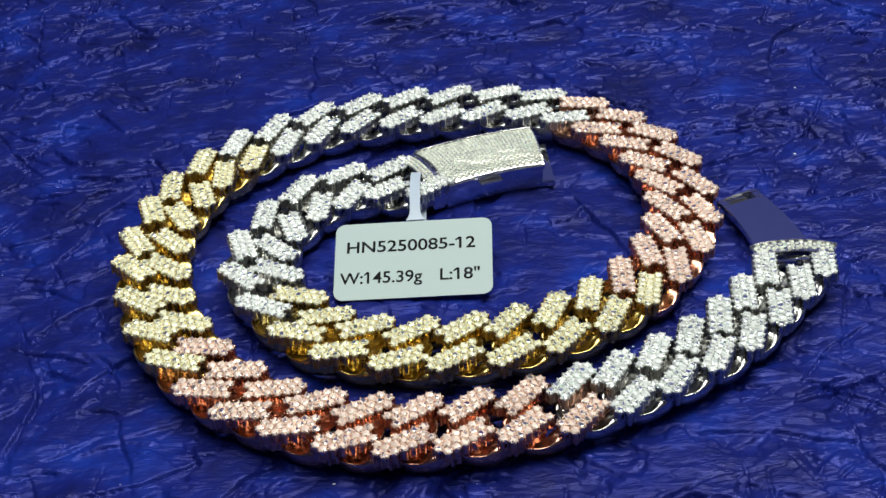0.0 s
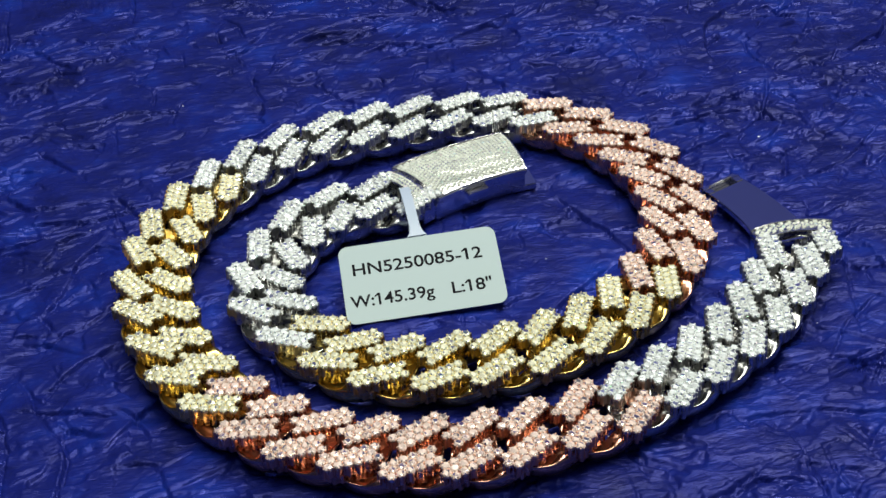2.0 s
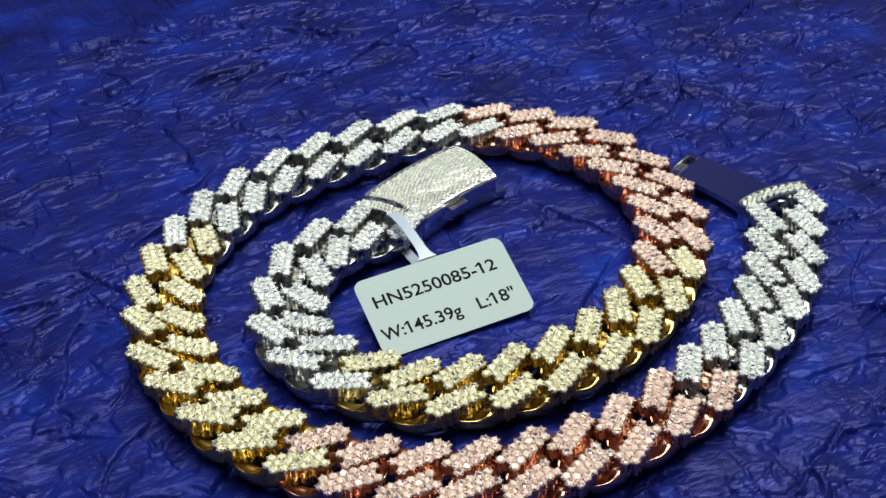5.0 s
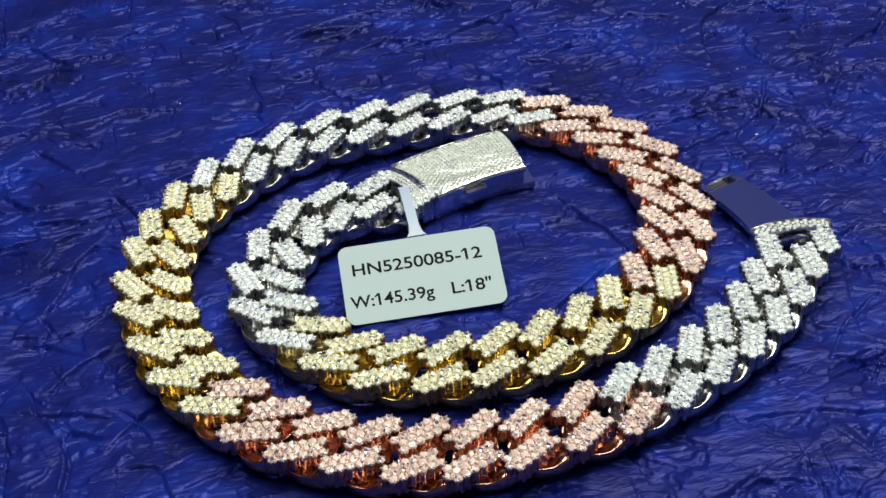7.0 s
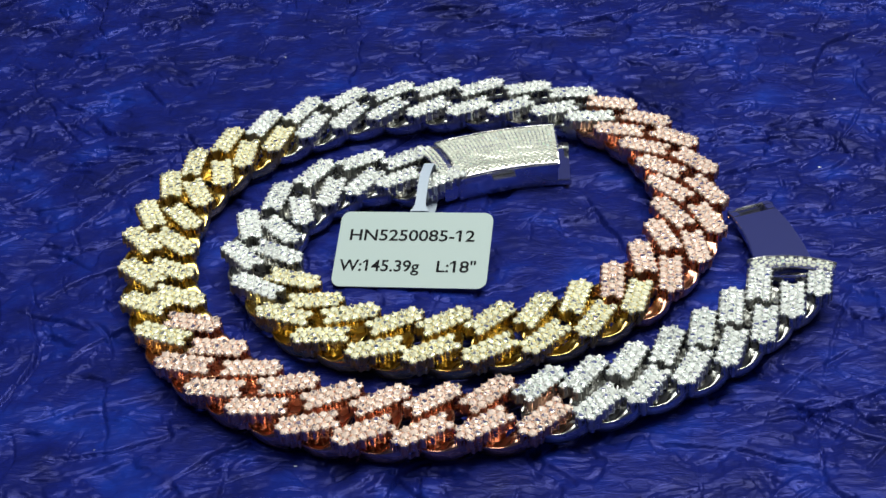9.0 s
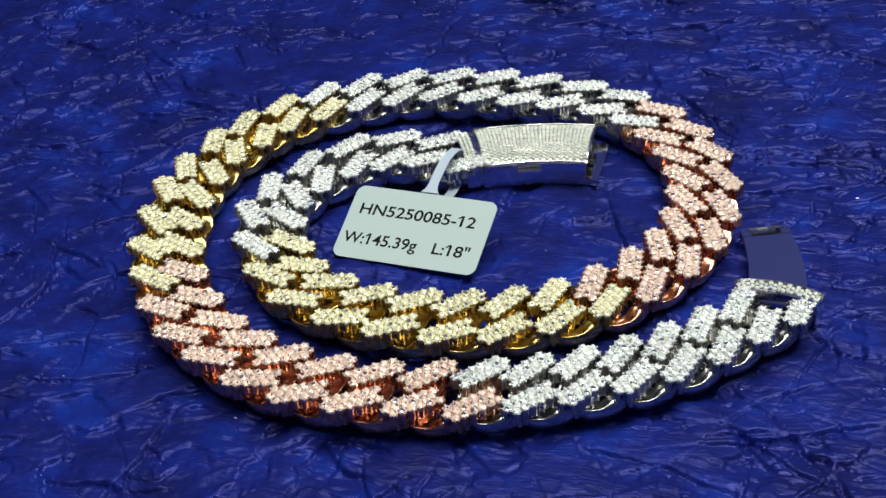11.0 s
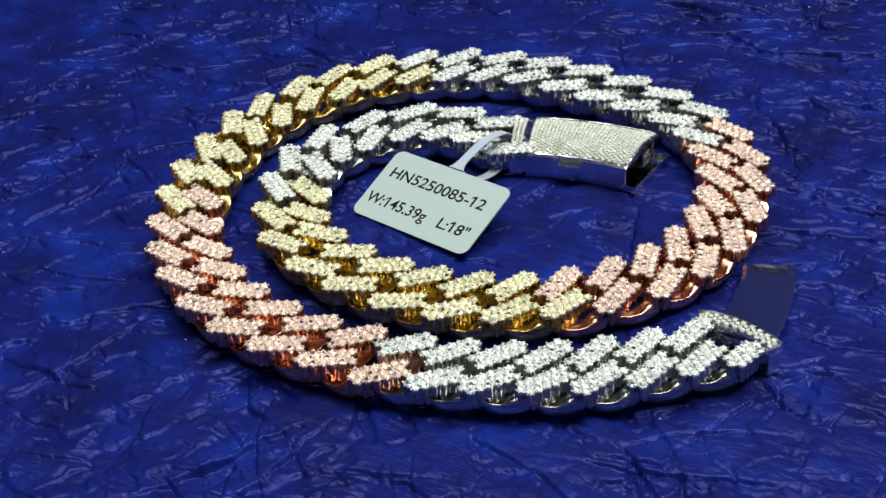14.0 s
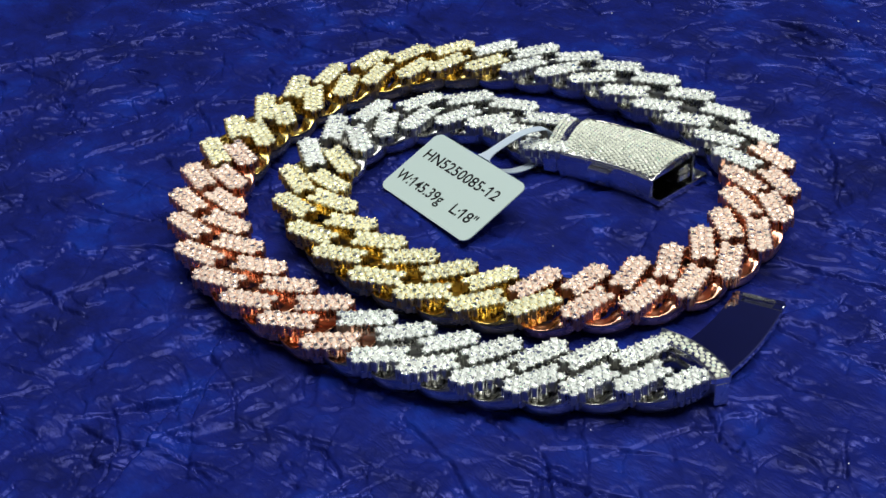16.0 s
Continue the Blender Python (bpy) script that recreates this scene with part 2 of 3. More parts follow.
# ---- plain unseen room added round it for reflections and bounced light ----
def slab(name, size, at, label, paint=WALLPAINT):
    bm = bmesh.new()
    bmesh.ops.create_cube(bm, size=1.0)
    bmesh.ops.scale(bm, vec=size, verts=bm.verts)
    ob = part(name, bm, paint)
    ob.location = at
    return tagged(ob, label, name.split("_")[0], kind="structure")


slab("floor", (5.0, 5.0, 0.1), (0, 0, -0.12), "plain pale floor under the paper")
slab("ceiling", (5.0, 5.0, 0.1), (0, 0, 3.05), "unseen pale ceiling added to bounce fill light", PALEPAINT)
slab("wall_north", (5.0, 0.1, 3.07), (0, 2.45, 1.465), "unseen dark blue wall added for the clasp to reflect", DARKPAINT)
slab("wall_south", (5.0, 0.1, 3.07), (0, -2.45, 1.465), "unseen pale blue wall added to fill the shadows", SOFTPAINT)
slab("wall_east", (0.1, 4.8, 3.07), (2.45, 0, 1.465), "unseen pale wall added to bounce light", PALEPAINT)
slab("wall_west", (0.1, 4.8, 3.07), (-2.45, 0, 1.465), "unseen blue wall added for the clasp to reflect", MIDPAINT)

# ---- the necklace ----
SPINE = [(70.0, 4.8), (56.8, -12.4), (41.5, -28.6), (22.0, -39.4), (-2.0, -44.4), (-24.6, -38.8), (-41.2, -21.3), (-47.7, 2.3), (-41.7, 24.9),
         (-24.4, 41.0), (-0.6, 46.5), (23.8, 43.0), (39.5, 26.4), (41.0, 2.6), (27.8, -16.6), (6.2, -25.8), (-17.1, -22.0), (-29.8, -1.8),
         (-19.1, 18.1), (3.6, 21.1), (21.4, 17.0)]
SWAY = [1.9, -0.9, 1.0, -3.5, -2.5, -1.6, 9.9, 5.9, -3.2, -0.3, -6.1, -0.5, 1.0, 1.8, 3.9, -5.0, -0.3, 5.3, -7.6, 0.8, 0.1]
LINKS = 54


def glide(points, k):
    """The value at link k of a list of points three links apart, gliding from one to the next."""
    u = (k + 3) / 3
    j = int(math.floor(u))
    f = u - j
    w = (-0.5 * f**3 + f * f - 0.5 * f, 1.5 * f**3 - 2.5 * f * f + 1, -1.5 * f**3 + 2 * f * f + 0.5 * f, 0.5 * f**3 - 0.5 * f * f)
    return sum(w[a] * points[j - 1 + a] for a in range(4))


def spine(k):
    """The middle of the chain at link k, in mm."""
    return Vector((glide([x for x, y in SPINE], k), glide([y for x, y in SPINE], k)))


def tone(k):
    for end, name in ((7, "white"), (15, "rose"), (23, "yellow"), (31, "white"), (39, "rose"), (47, "yellow"), (60, "white")):
        if k < end:
            return name


PITCH, ROWGAP, LEAN = 1.44, 1.20, 34.0
STONES = [((i - 2.75 + 0.5 * (r == 0)) * PITCH, r * ROWGAP) for r in (-1, 0, 1) for i in range(6)]


def stone_mesh(mat):
    """A round brilliant's crown: table, facets, girdle, each facet with its own corners."""
    bm = bmesh.new()
    table = [Vector((x, y, 0.34)) for x, y in circle(0, 0, 0.44, 8)]
    middle = [Vector((x, y, 0.22)) for x, y in circle(0, 0, 0.64, 8, math.pi / 8)]
    girdle = [Vector((x, y, 0.0)) for x, y in circle(0, 0, 0.74, 8)]
    foot = [Vector((x, y, -0.45)) for x, y in circle(0, 0, 0.64, 8)]
    cut = [table[:3], table[2:6], [table[5], table[6], table[7], table[0]], [table[0], table[2], table[5]]]
    for i in range(8):
        j = (i + 1) % 8
        cut += [(table[i], middle[i], table[j]), (table[i], girdle[i], middle[i]), (middle[i], girdle[j], table[j]), (middle[i], girdle[i], girdle[j]),
                (girdle[i], foot[i], foot[j], girdle[j])]
    for face in cut:
        bm.faces.new([bm.verts.new(v) for v in face])
    bmesh.ops.scale(bm, vec=(MM, MM, MM), verts=bm.verts)
    me = bpy.data.meshes.new("stone")
    bm.to_mesh(me)
    bm.free()
    me.materials.append(mat)
    return me


def finished(name, bm, mat):
    bmesh.ops.scale(bm, vec=(MM, MM, MM), verts=bm.verts)
    me = bpy.data.meshes.new(name)
    bm.to_mesh(me)
    bm.free()
    me.materials.append(mat)
    return me


def setting_mesh(mat, stones=STONES):
    """The bar that carries eighteen stones: cups grown into one scalloped block."""
    bm = bmesh.new()
    ring = []
    mid = sum(x for x, y in stones) / len(stones)
    for i in range(120):
        a = math.tau * i / 120
        c, n = math.cos(a), math.sin(a)
        reach = 0.0
        for x, y in stones:
            along, off = (x - mid) * c + y * n, abs(-(x - mid) * n + y * c)
            if off < 0.62:
                reach = max(reach, along + math.sqrt(0.62**2 - off**2))
        ring.append((mid + reach * c, reach * n))
    prism(bm, ring, 2.95, 4.55)
    prism(bm, [(mid + (x - mid) * 0.74, y * 0.7) for x, y in ring], 1.3, 2.9)
    return finished("setting", bm, mat)


def prong_mesh(mat, bead, stones=STONES):
    """The thin wires that stand between the stones and grip them with small round heads."""
    bm = bmesh.new()
    kept = []
    for x, y in stones:
        for a in range(6):
            q = (x + 0.79 * math.cos(math.pi / 6 + a * math.pi / 3), y + 0.79 * math.sin(math.pi / 6 + a * math.pi / 3))
            if all(math.dist(q, o) > 0.62 for o in kept):
                kept.append(q)
    for x, y in kept:
        prism(bm, circle(x, y, 0.12, 5), 2.9, 4.70)
        top = bmesh.ops.create_icosphere(bm, subdivisions=1, radius=0.14)["verts"]
        bmesh.ops.translate(bm, vec=(x, y, 4.80), verts=top)
    # Heads take the lit metal colour, wires the darker one.
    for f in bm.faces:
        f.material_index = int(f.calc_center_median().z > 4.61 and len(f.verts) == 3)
    me = finished("prong_work", bm, mat)
    me.materials.append(bead)
    return me


def closed_glide(points, n):
    out, m = [], len(points)
    for i in range(n):
        u = i * m / n
        j = int(u)
        f = u - j
        w = (-0.5 * f**3 + f * f - 0.5 * f, 1.5 * f**3 - 2.5 * f * f + 1, -1.5 * f**3 + 2 * f * f + 0.5 * f, 0.5 * f**3 - 0.5 * f * f)
        out.append(sum((Vector(points[(j - 1 + a) % m]) * w[a] for a in range(4)), Vector((0, 0, 0))))
    return out


def link_mesh(mat):
    """One twisted link: two long sides on top under the stones, two ends that dip low and hollow under the next links. x runs along the chain, y outwards."""
    half = [(-5.6, 0.8), (-3.1, 2.7), (-0.6, 4.1), (1.9, 4.65), (4.2, 4.35), (5.6, 3.4), (6.0, 1.9)]
    loop = closed_glide([(x, y, 0) for x, y in half] + [(-x, -y, 0) for x, y in half], 64)
    under_bar = [(0.2, -0.35), (0.8, -0.2), (1.25, 0.55), (1.45, 1.5), (1.50, 2.3), (1.4, 2.95), (0.7, 3.0), (-0.2, 3.0), (-0.85, 2.9), (-0.95, 2.0), (-0.8, 1.0), (-0.4, -0.1)]
    bow = [(0.2, -0.35), (0.7, -0.2), (1.1, 0.55), (1.32, 1.5), (1.40, 2.05), (1.30, 2.2), (0.85, 1.65), (0.2, 1.2), (-0.6, 1.15), (-1.2, 1.35), (-1.3, 1.0), (-0.5, -0.1)]
    c, n = math.cos(radians(LEAN)), math.sin(radians(LEAN))
    bm = bmesh.new()
    rings = []
    for i, p in enumerate(loop):
        t = (loop[(i + 1) % len(loop)] - loop[i - 1]).normalized()
        out = Vector((-t.y, t.x, 0))
        w = min(1.0, max(0.0, (abs(p.x * c + p.y * n) - 3.3) / 1.9))
        w = w * w * (3 - 2 * w)
        rings.append([bm.verts.new(p + out * (a[0] + (b[0] - a[0]) * w) + Vector((0, 0, a[1] + (b[1] - a[1]) * w))) for a, b in zip(under_bar, bow)])
    for i in range(len(rings)):
        a, b = rings[i], rings[(i + 1) % len(rings)]
        for q in range(len(bow)):
            r = (q + 1) % len(bow)
            bm.faces.new((a[q], a[r], b[r], b[q]))
    bmesh.ops.recalc_face_normals(bm, faces=bm.faces)
    bmesh.ops.scale(bm, vec=(MM, MM, MM), verts=bm.verts)
    me = bpy.data.meshes.new("link")
    bm.to_mesh(me)
    bm.free()
    me.materials.append(mat)
    me.polygons.foreach_set("use_smooth", [True] * len(me.polygons))
    return me


necklace = tagged(new("necklace"), "coiled three-tone curb link necklace paved with clear stones", "necklace")
MESHES = {c: (link_mesh(METAL[c]), setting_mesh(METAL[c]), prong_mesh(METAL[c], LITBEAD[c]), stone_mesh(STONE[c])) for c in METAL}
SHORT = [q for q in STONES if q[0] > -2.2]
SHORT_MESHES = (setting_mesh(METAL["white"], SHORT), prong_mesh(METAL["white"], LITBEAD["white"], SHORT))
WORDS = {"white": "polished white metal link", "yellow": "polished yellow gold link", "rose": "polished rose gold link"}
for k in range(LINKS):
    c = tone(k)
    body, setting, prongs, stone = MESHES[c]
    p, d = spine(k), spine(k + 0.2) - spine(k - 0.2)
    link = linked("link", body, necklace, pose(p.x * MM, p.y * MM, 0.0003, random.uniform(-3, 3), random.uniform(-3, 3), math.degrees(math.atan2(d.y, d.x)) + glide(SWAY, k)))
    link["label"] = WORDS[c] + " with two rows of clear stones"
    for side in (1, -1):
        bar = pose(-3.38 * side * MM, (3.5 if side == 1 else -3.05) * MM, 0, 0, 0, LEAN if side == 1 else LEAN + 180)
        cut = k == 0 and side == 1  # the bar against the clasp is shorter
        linked("setting", SHORT_MESHES[0] if cut else setting, link, bar)
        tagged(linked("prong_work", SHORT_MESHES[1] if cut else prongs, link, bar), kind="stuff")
        for x, y in SHORT if cut else STONES:
            linked("stone", stone, link, bar @ pose(x * MM, y * MM, 0.00466, random.uniform(-6, 6), random.uniform(-6, 6), random.uniform(0, 45)))


# ---- the clasp ----
def bezier(p0, p1, p2):
    """A bent line in plan with its length; gives place and heading at a length along it."""
    p0, p1, p2 = Vector(p0), Vector(p1), Vector(p2)
    at = lambda u: p0 * (1 - u) ** 2 + p1 * 2 * u * (1 - u) + p2 * u * u
    steps = [0.0]
    for i in range(200):
        steps.append(steps[-1] + (at((i + 1) / 200) - at(i / 200)).length)

    def go(s):
        u = float(np.interp(s, steps, np.linspace(0, 1, 201))) if s <= steps[-1] else 1 + (s - steps[-1]) / steps[-1]
        h = ((p1 - p0) * (1 - u) + (p2 - p1) * u).normalized()
        return at(u), h

    return go, steps[-1]


def bent_block(bm, go, s0, s1, v0, v1, z0, z1, dome=0.0, half=6.7, taper=0.0, steps=12, across=8, soft=0.0):
    """A solid that follows a bent line from s0 to s1, between two offsets to its left and two heights; its top may be domed."""
    rows = []
    for i in range(steps + 1):
        s = s0 + (s1 - s0) * i / steps
        p, h = go(s)
        n = Vector((-h.y, h.x))
        k = 1 - taper * (s - s0) / (s1 - s0)
        top, low = [], []
        for j in range(across + 1):
            v = (v0 + (v1 - v0) * j / across) * k
            q = p + n * v
            edge = soft if j in (0, across) or i in (0, steps) else 0.0
            top.append(bm.verts.new((q.x, q.y, z1 + dome * (1 - (v / half) ** 2) - edge)))
            low.append(bm.verts.new((q.x, q.y, z0)))
        rows.append((top, low))
    for (ta, la), (tb, lb) in zip(rows, rows[1:]):
        for j in range(across):
            bm.faces.new((ta[j], tb[j], tb[j + 1], ta[j + 1]))
            bm.faces.new((la[j + 1], lb[j + 1], lb[j], la[j]))
        bm.faces.new((la[0], lb[0], tb[0], ta[0]))
        bm.faces.new((ta[-1], tb[-1], lb[-1], la[-1]))
    for (t, l), flip in ((rows[0], False), (rows[-1], True)):
        for j in range(across):
            f = (t[j], t[j + 1], l[j + 1], l[j])
            bm.faces.new(f[::-1] if flip else f)
    bmesh.ops.recalc_face_normals(bm, faces=bm.faces)


def piece(name, mat, parent, build, label="", kind="", bevel=0.0):
    bm = bmesh.new()
    build(bm)
    if bevel:
        edges = [e for e in bm.edges if len(e.link_faces) == 2 and e.calc_face_angle(0) > 0.7]
        bmesh.ops.bevel(bm, geom=edges, offset=bevel, segments=2, affect="EDGES", clamp_overlap=True)
    ob = new(name, finished(name, bm, mat))
    ob.parent = parent
    return tagged(ob, label, kind=kind)


def pave(bm, go, s0, s1, v0, v1, z, dome, half, r):
    """Small stones set close together over a domed face."""
    rows = max(1, round((s1 - s0) / (1.6 * r)))
    cols = max(1, round((v1 - v0) / (1.85 * r)))
    for i in range(rows):
        p, h = go(s0 + (s1 - s0) * (i + 0.5) / rows)
        n = Vector((-h.y, h.x))
        for j in range(cols):
            v = v0 + (v1 - v0) * (j + (0.5 if rows < 3 else (0.25, 0.75)[i % 2])) / cols
            q = p + n * v
            zz = z + dome * (1 - (v / half) ** 2)
            tx, ty = random.uniform(-0.16, 0.16), random.uniform(-0.16, 0.16)
            turn = random.uniform(0, 1)
            rim = [(x, y, zz - 0.05) for x, y in circle(q.x, q.y, r, 7, turn)]
            top = [(x, y, zz + r * 0.3 + tx * (x - q.x) + ty * (y - q.y)) for x, y in circle(q.x, q.y, r * 0.55, 7, turn + 0.45)]
            facets = [top]
            for a in range(7):
                b = (a + 1) % 7
                facets += [(rim[a], rim[b], top[a]), (top[a], rim[b], top[b])]
            for face in facets:
                bm.faces.new([bm.verts.new(v) for v in face])


BOX, BOX_LENGTH = bezier((-3.2, 22.6), (8.6, 28.9), (20.3, 29.7))
# White metal again, in a lighter colour that keeps the clasp's edges bright.
STEEL, CLEAR = metal_material("bright_white_metal", (0.82, 0.82, 0.80), 0.2), PAVE
END = 24.2
box = piece("clasp_box", STEEL, necklace, lambda bm: bent_block(bm, BOX, 3.4, END, -6.6, 6.6, 4.0, 4.5, 1.25, soft=0.12), "open polished box clasp with a stone-paved lid", bevel=0.16)
piece("pave", CLEAR, box, lambda bm: pave(bm, BOX, 3.6, END - 0.3, -5.85, 6.0, 4.5, 1.25, 6.7, 0.43), kind="stuff")
piece("side_wall", STEEL, box, lambda bm: bent_block(bm, BOX, 3.2, END - 0.3, -6.45, -5.7, 0.35, 4.1, across=1), bevel=0.14)
piece("side_wall", STEEL, box, lambda bm: bent_block(bm, BOX, 3.2, END - 0.3, 5.7, 6.45, 0.35, 4.1, across=1), bevel=0.14)
piece("base_plate", MIRROR, box, lambda bm: bent_block(bm, BOX, 3.2, END + 2.3, -6.45, 6.45, -0.3, 0.95, across=4), bevel=0.14)
# Added block that stands in for the glints in the dark interior.
piece("catch", STEEL, box, lambda bm: bent_block(bm, BOX, END - 3.2, END - 0.5, 2.2, 5.4, 0.9, 2.3, across=3, steps=4), "small polished block added for glints inside the box", bevel=0.2)
piece("back_wall", STEEL, box, lambda bm: bent_block(bm, BOX, 2.6, 3.4, -6.2, 6.2, 0.4, 4.5, 0.7, across=8, steps=2), bevel=0.14)
piece("latch", STEEL, box, lambda bm: bent_block(bm, BOX, 10.0, 14.8, -8.1, -6.3, 3.0, 3.75, across=2, steps=4), "small polished latch button", bevel=0.14)
piece("rim", STEEL, box, lambda bm: bent_block(bm, BOX, 3.4, END, -7.05, -6.35, 3.6, 4.78, across=1), bevel=0.25)
piece("rim", STEEL, box, lambda bm: bent_block(bm, BOX, 3.4, END, 6.35, 7.05, 3.6, 4.78, across=1), bevel=0.25)
collar = piece("clasp_collar", STEEL, necklace, lambda bm: bent_block(bm, BOX, -0.2, 2.6, -6.7, 6.7, 0.4, 4.45, 1.3, steps=4, soft=0.1), "domed polished collar edged with tiny stones", bevel=0.16)
piece("pave", CLEAR, collar, lambda bm: pave(bm, BOX, 0.1, 2.3, -6.1, 6.1, 4.45, 1.3, 6.7, 0.42), kind="stuff")

BAR, BAR_LENGTH = bezier((51.0, -8.2), (57.8, -5.7), (64.3, -9.0))
bar = piece("tongue_collar", STEEL, necklace, lambda bm: bent_block(bm, BAR, 0, BAR_LENGTH, -1.25, 1.25, 3.6, 5.0, 0.0, steps=14, across=2, soft=0.1), "polished end bar set with a line of tiny stones", bevel=0.16)
piece("pave", CLEAR, bar, lambda bm: pave(bm, BAR, 0.3, BAR_LENGTH - 0.3, -0.9, 0.9, 4.98, 0.0, 6.7, 0.44), kind="stuff")
for v in (-1.75, 1.0):
    piece("rim", STEEL, bar, lambda bm, v=v: bent_block(bm, BAR, 0, BAR_LENGTH, v, v + (0.6 if v < 0 else 0.3), 3.9, 4.9 if v < 0 else 5.2, steps=14, across=1), bevel=0.1)
piece("post", STEEL, bar, lambda bm: bent_block(bm, BAR, 0.0, 2.0, -1.1, 1.1, -0.3, 3.7, steps=2, across=2), bevel=0.14)
piece("post", STEEL, bar, lambda bm: bent_block(bm, BAR, BAR_LENGTH - 2.0, BAR_LENGTH, -1.1, 1.1, -0.3, 3.7, steps=2, across=2), bevel=0.14)
TONGUE, TONGUE_LENGTH = bezier((57.4, -7.6), (57.4, 3.0), (52.8, 13.3))


def build_tongue(bm):
    n = TONGUE_LENGTH
    bent_block(bm, TONGUE, 0.0, n - 2.5, -4.8, 4.8, 0.9, 2.0, steps=12, across=4, taper=0.14)
    bent_block(bm, TONGUE, n - 2.5, n - 1.0, -4.13, -2.5, 0.9, 2.0, steps=2, across=2)
    bent_block(bm, TONGUE, n - 2.5, n - 1.0, 2.5, 4.13, 0.9, 2.0, steps=2, across=2)
    bent_block(bm, TONGUE, n - 1.0, n, -4.13, 4.13, 0.9, 2.0, steps=2, across=4, taper=0.04)
    bent_block(bm, TONGUE, n - 2.6, n - 0.9, -2.6, 2.6, 0.8, 1.1, steps=2, across=2)
    bmesh.ops.remove_doubles(bm, verts=bm.verts, dist=0.001)


tongue = piece("clasp_tongue", MIRROR, necklace, build_tongue, "flat mirror-polished clasp tongue with a slot", bevel=0.18)
piece("lip", STEEL, tongue, lambda bm: bent_block(bm, TONGUE, TONGUE_LENGTH - 1.0, TONGUE_LENGTH - 0.6, -2.6, 2.6, 1.8, 2.35, steps=2, across=4), bevel=0.1)
piece("latch", STEEL, tongue, lambda bm: bent_block(bm, TONGUE, 2.0, 3.0, -3.4, 3.4, 1.9, 3.3, steps=2, across=6), bevel=0.14)

# ---- the tag ----
TAG_TL, TAG_TR, TAG_BL = Vector((-17.0, 6.6, 5.5)), Vector((9.4, 4.2, 6.7)), Vector((-19.4, -7.0, -0.3))
tag_x = (TAG_TR - TAG_TL).normalized()
tag_z = tag_x.cross(TAG_BL - TAG_TL).normalized() * -1
tag_y = tag_z.cross(tag_x)
TAG_W, TAG_H = 26.4, 14.9
tag = tagged(new("price_tag"), "white card price tag with black print on a strap", "tag")
tag.matrix_world = Matrix.Translation((TAG_TL + TAG_TR) / 2 * MM) @ Matrix((tag_x, tag_y, tag_z)).transposed().to_4x4()


def rounded(x0, y0, x1, y1, r, n=6):
    out = []
    for cx, cy, a in ((x1 - r, y1 - r, 0), (x0 + r, y1 - r, 90), (x0 + r, y0 + r, 180), (x1 - r, y0 + r, 270)):
        out += [(cx + r * math.cos(radians(a + 90 * i / n)), cy + r * math.sin(radians(a + 90 * i / n))) for i in range(n + 1)]
    return out


def build_card(bm):
    prism(bm, rounded(-TAG_W / 2, -TAG_H, TAG_W / 2, 0, 1.6), -0.22, 0.0)


piece("card", CARD, tag, build_card)


def build_nub(bm):
    prism(bm, circle(0, 0, 0.28, 8), -0.2, -0.03)


for x in (-7.4, -2.6, 2.2, 7.0):
    piece("nub", CARD, tag, build_nub).location = (x * MM, -14.4 * MM, 0)


def lettering(words):
    cu = bpy.data.curves.new("lettering", "FONT")
    cu.body, cu.size, cu.offset = words, 1.0, 0.015
    ob = new("lettering_source", cu)
    me = bpy.data.meshes.new_from_object(ob.evaluated_get(bpy.context.evaluated_depsgraph_get()))
    bpy.data.objects.remove(ob)
    bpy.data.curves.remove(cu)
    return me


def print_line(words, x0, x1, mid, high):
    """A line of print on the card, fitted to its width and to the height of its capitals; each 1 gets a slanted flag."""
    me = lettering(words)
    bm = bmesh.new()
    bm.from_mesh(me)
    for i, letter in enumerate(words):
        if letter == "1":
            upto = lettering(words[: i + 1])
            right = max(v.co.x for v in upto.vertices)
            bpy.data.meshes.remove(upto)
            flag = [(right - 0.06, 0.71), (right - 0.13, 0.71), (right - 0.30, 0.56), (right - 0.30, 0.46), (right - 0.11, 0.58), (right - 0.06, 0.58)]
            bm.faces.new([bm.verts.new((x, y, 0)) for x, y in flag])
    bm.to_mesh(me)
    bm.free()
    co = np.zeros(len(me.vertices) * 3)
    me.vertices.foreach_get("co", co)
    co = co.reshape(-1, 3)
    co[:, 0] = x0 + (co[:, 0] - co[:, 0].min()) / (co[:, 0].max() - co[:, 0].min()) * (x1 - x0)
    co[:, 1] = mid - high / 2 + co[:, 1] * high / 0.69
    co[:, 2] = 0.012
    me.vertices.foreach_set("co", (co * MM).ravel())
    me.name = "lettering"
    me.materials.clear()
    me.materials.append(INK)
    out = new("lettering", me)
    out.parent = tag
    return tagged(out, "black printed line")


print_line("HN5250085-12", -11.2, 10.4, -4.7, 2.15)
print_line("W:145.39g", -12.25, 1.55, -10.75, 2.15)
print_line('L:18"', 4.5, 11.1, -10.75, 2.15)


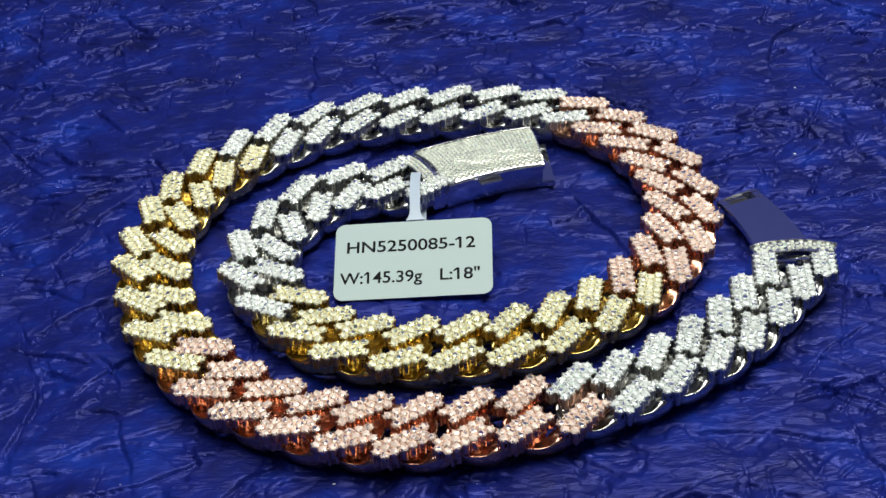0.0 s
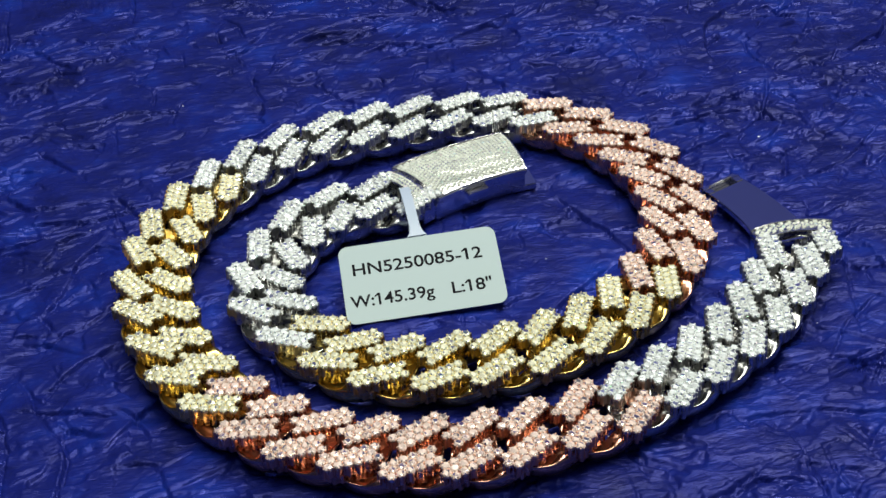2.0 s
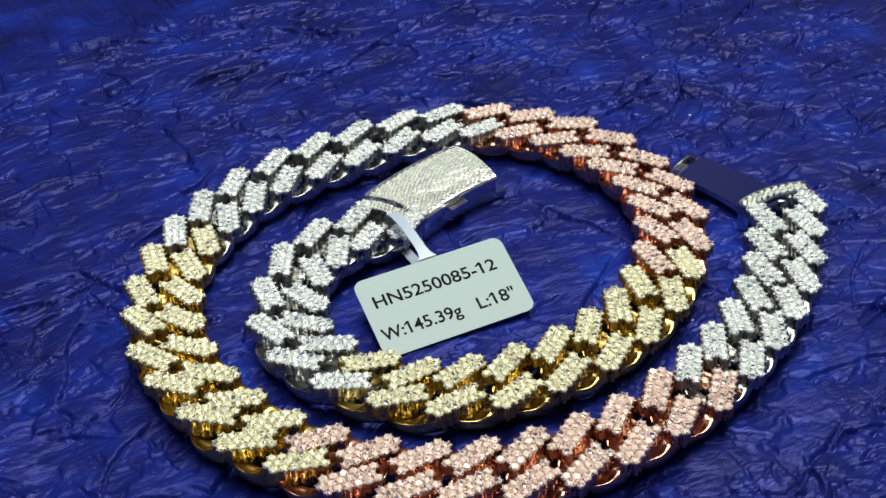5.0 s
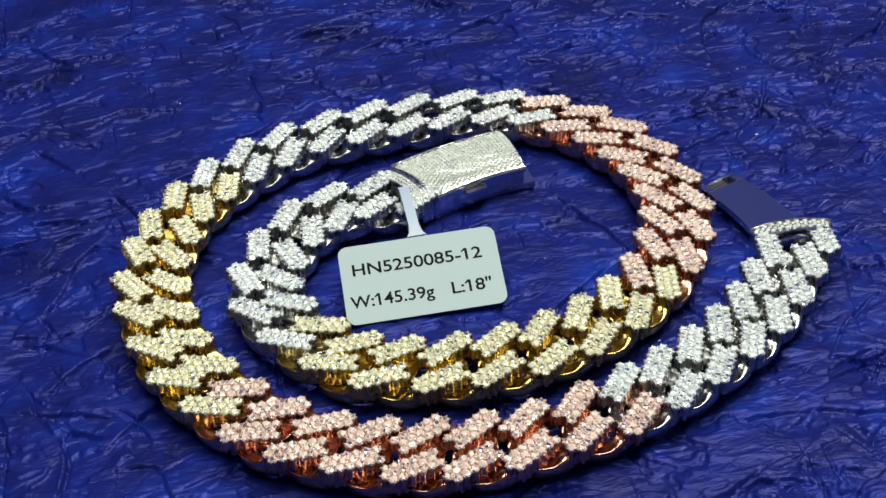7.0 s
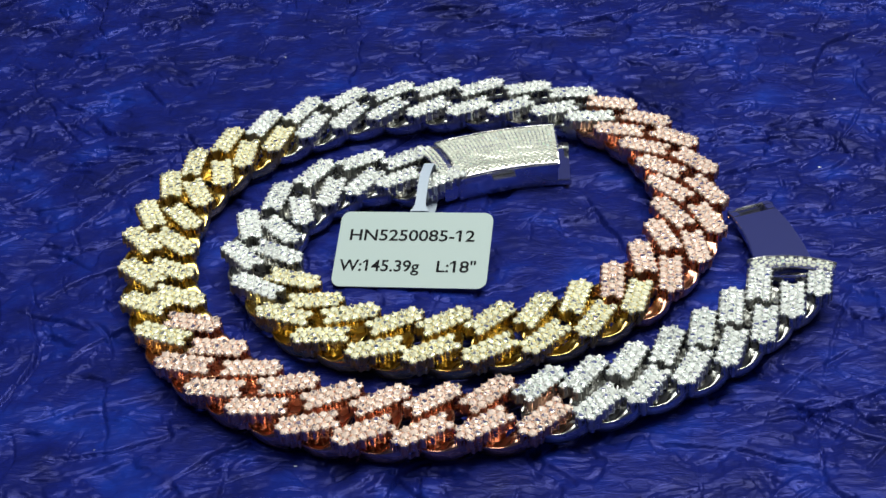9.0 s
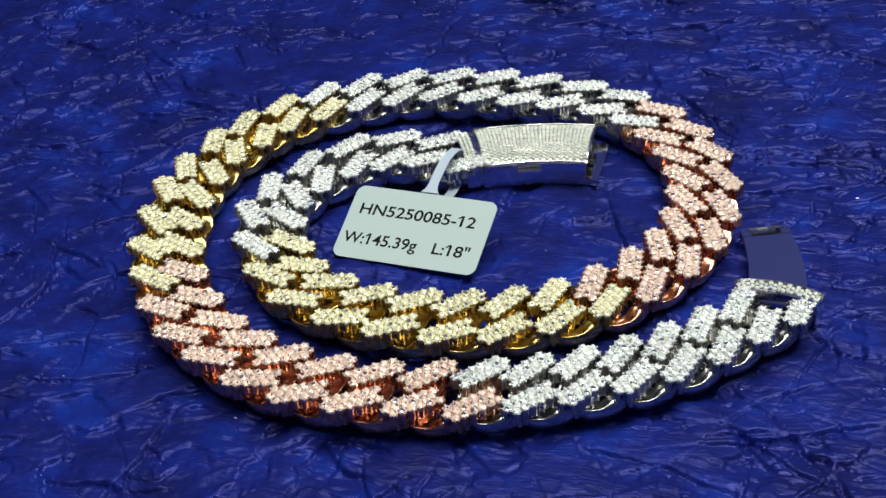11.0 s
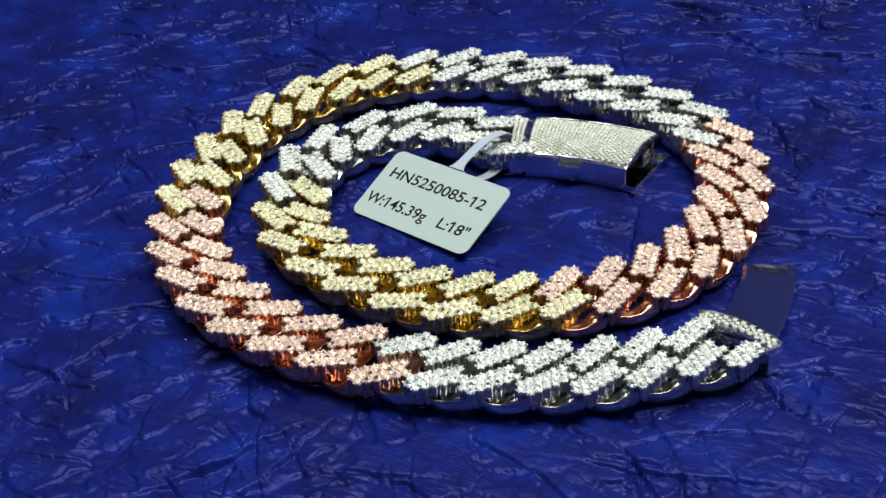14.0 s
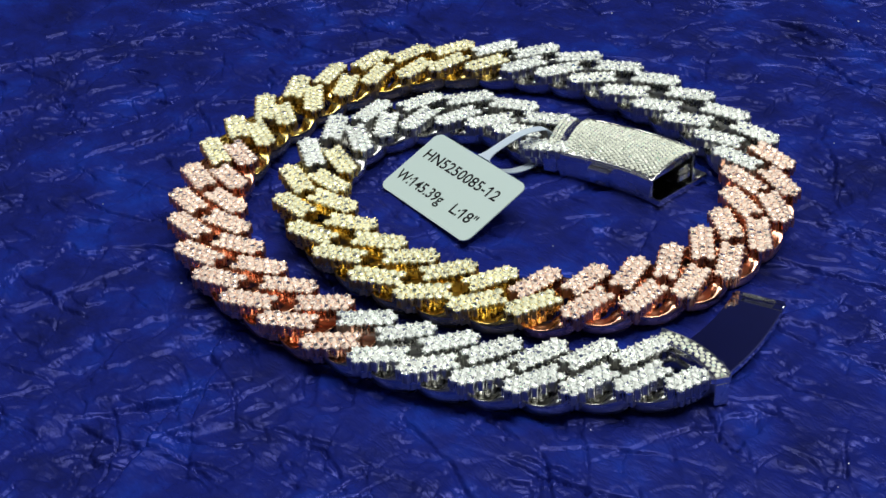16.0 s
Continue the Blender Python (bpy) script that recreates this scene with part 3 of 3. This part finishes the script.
def build_strap(bm):
    way = [(-3.5, 5.5, 6.25), (-3.4, 9.0, 7.1), (-3.2, 14.0, 7.8), (-2.9, 18.5, 7.2), (-2.8, 20.4, 6.2), (-2.5, 21.0, 4.6), (-2.3, 20.4, 2.6),
           (-2.3, 17.5, 1.2), (-2.5, 13.0, 1.1), (-3.0, 9.0, 2.4), (-3.5, 5.8, 5.85)]
    rows = []
    pts = []
    for i in range(len(way) - 1):
        p = [Vector(way[max(0, min(len(way) - 1, i + a))]) for a in (-1, 0, 1, 2)]
        for f in (0, 0.25, 0.5, 0.75):
            w = (-0.5 * f**3 + f * f - 0.5 * f, 1.5 * f**3 - 2.5 * f * f + 1, -1.5 * f**3 + 2 * f * f + 0.5 * f, 0.5 * f**3 - 0.5 * f * f)
            pts.append(sum((p[a] * w[a] for a in range(4)), Vector((0, 0, 0))))
    pts.append(Vector(way[-1]))
    for i, p in enumerate(pts):
        t = (pts[min(i + 1, len(pts) - 1)] - pts[max(i - 1, 0)]).normalized()
        side = Vector((1, -0.05, 0.03)).normalized()
        up = side.cross(t).normalized()
        wide = 0.88 + 0.75 * max(0.0, 1 - min(i, len(pts) - 1 - i) / 3.0) ** 2
        rows.append([bm.verts.new(p + side * a * wide + up * b) for a, b in ((-1, -0.08), (1, -0.08), (1, 0.08), (-1, 0.08))])
    for a, b in zip(rows, rows[1:]):
        for q in range(4):
            bm.faces.new((a[q], a[(q + 1) % 4], b[(q + 1) % 4], b[q]))
    bm.faces.new(rows[0][::-1])
    bm.faces.new(rows[-1])
    bmesh.ops.recalc_face_normals(bm, faces=bm.faces)


strap = piece("strap", STRAP, tag, build_strap, "narrow white strap looped through the chain")
strap.matrix_local = tag.matrix_world.inverted()


# ---- specks of lint on the paper ----
def build_lint(bm):
    for i in range(24):
        x, y = random.uniform(-95, 95), random.uniform(-75, 110)
        r = random.choice((0.09, 0.1, 0.12, 0.14, 0.2))
        z = float(paper_height(np.array([x]), np.array([y]))[0])
        speck = bmesh.ops.create_icosphere(bm, subdivisions=1, radius=r)["verts"]
        bmesh.ops.scale(bm, vec=(random.uniform(0.7, 1.6), random.uniform(0.7, 1.3), 0.6), verts=speck)
        bmesh.ops.translate(bm, vec=(x, y, z + 0.05), verts=speck)


LINT = material("pale_lint", (0.75, 0.78, 0.85), 0.6)
tagged(piece("lint", LINT, None, build_lint, kind="stuff"), "tiny pale specks of lint scattered on the blue paper", "lint")
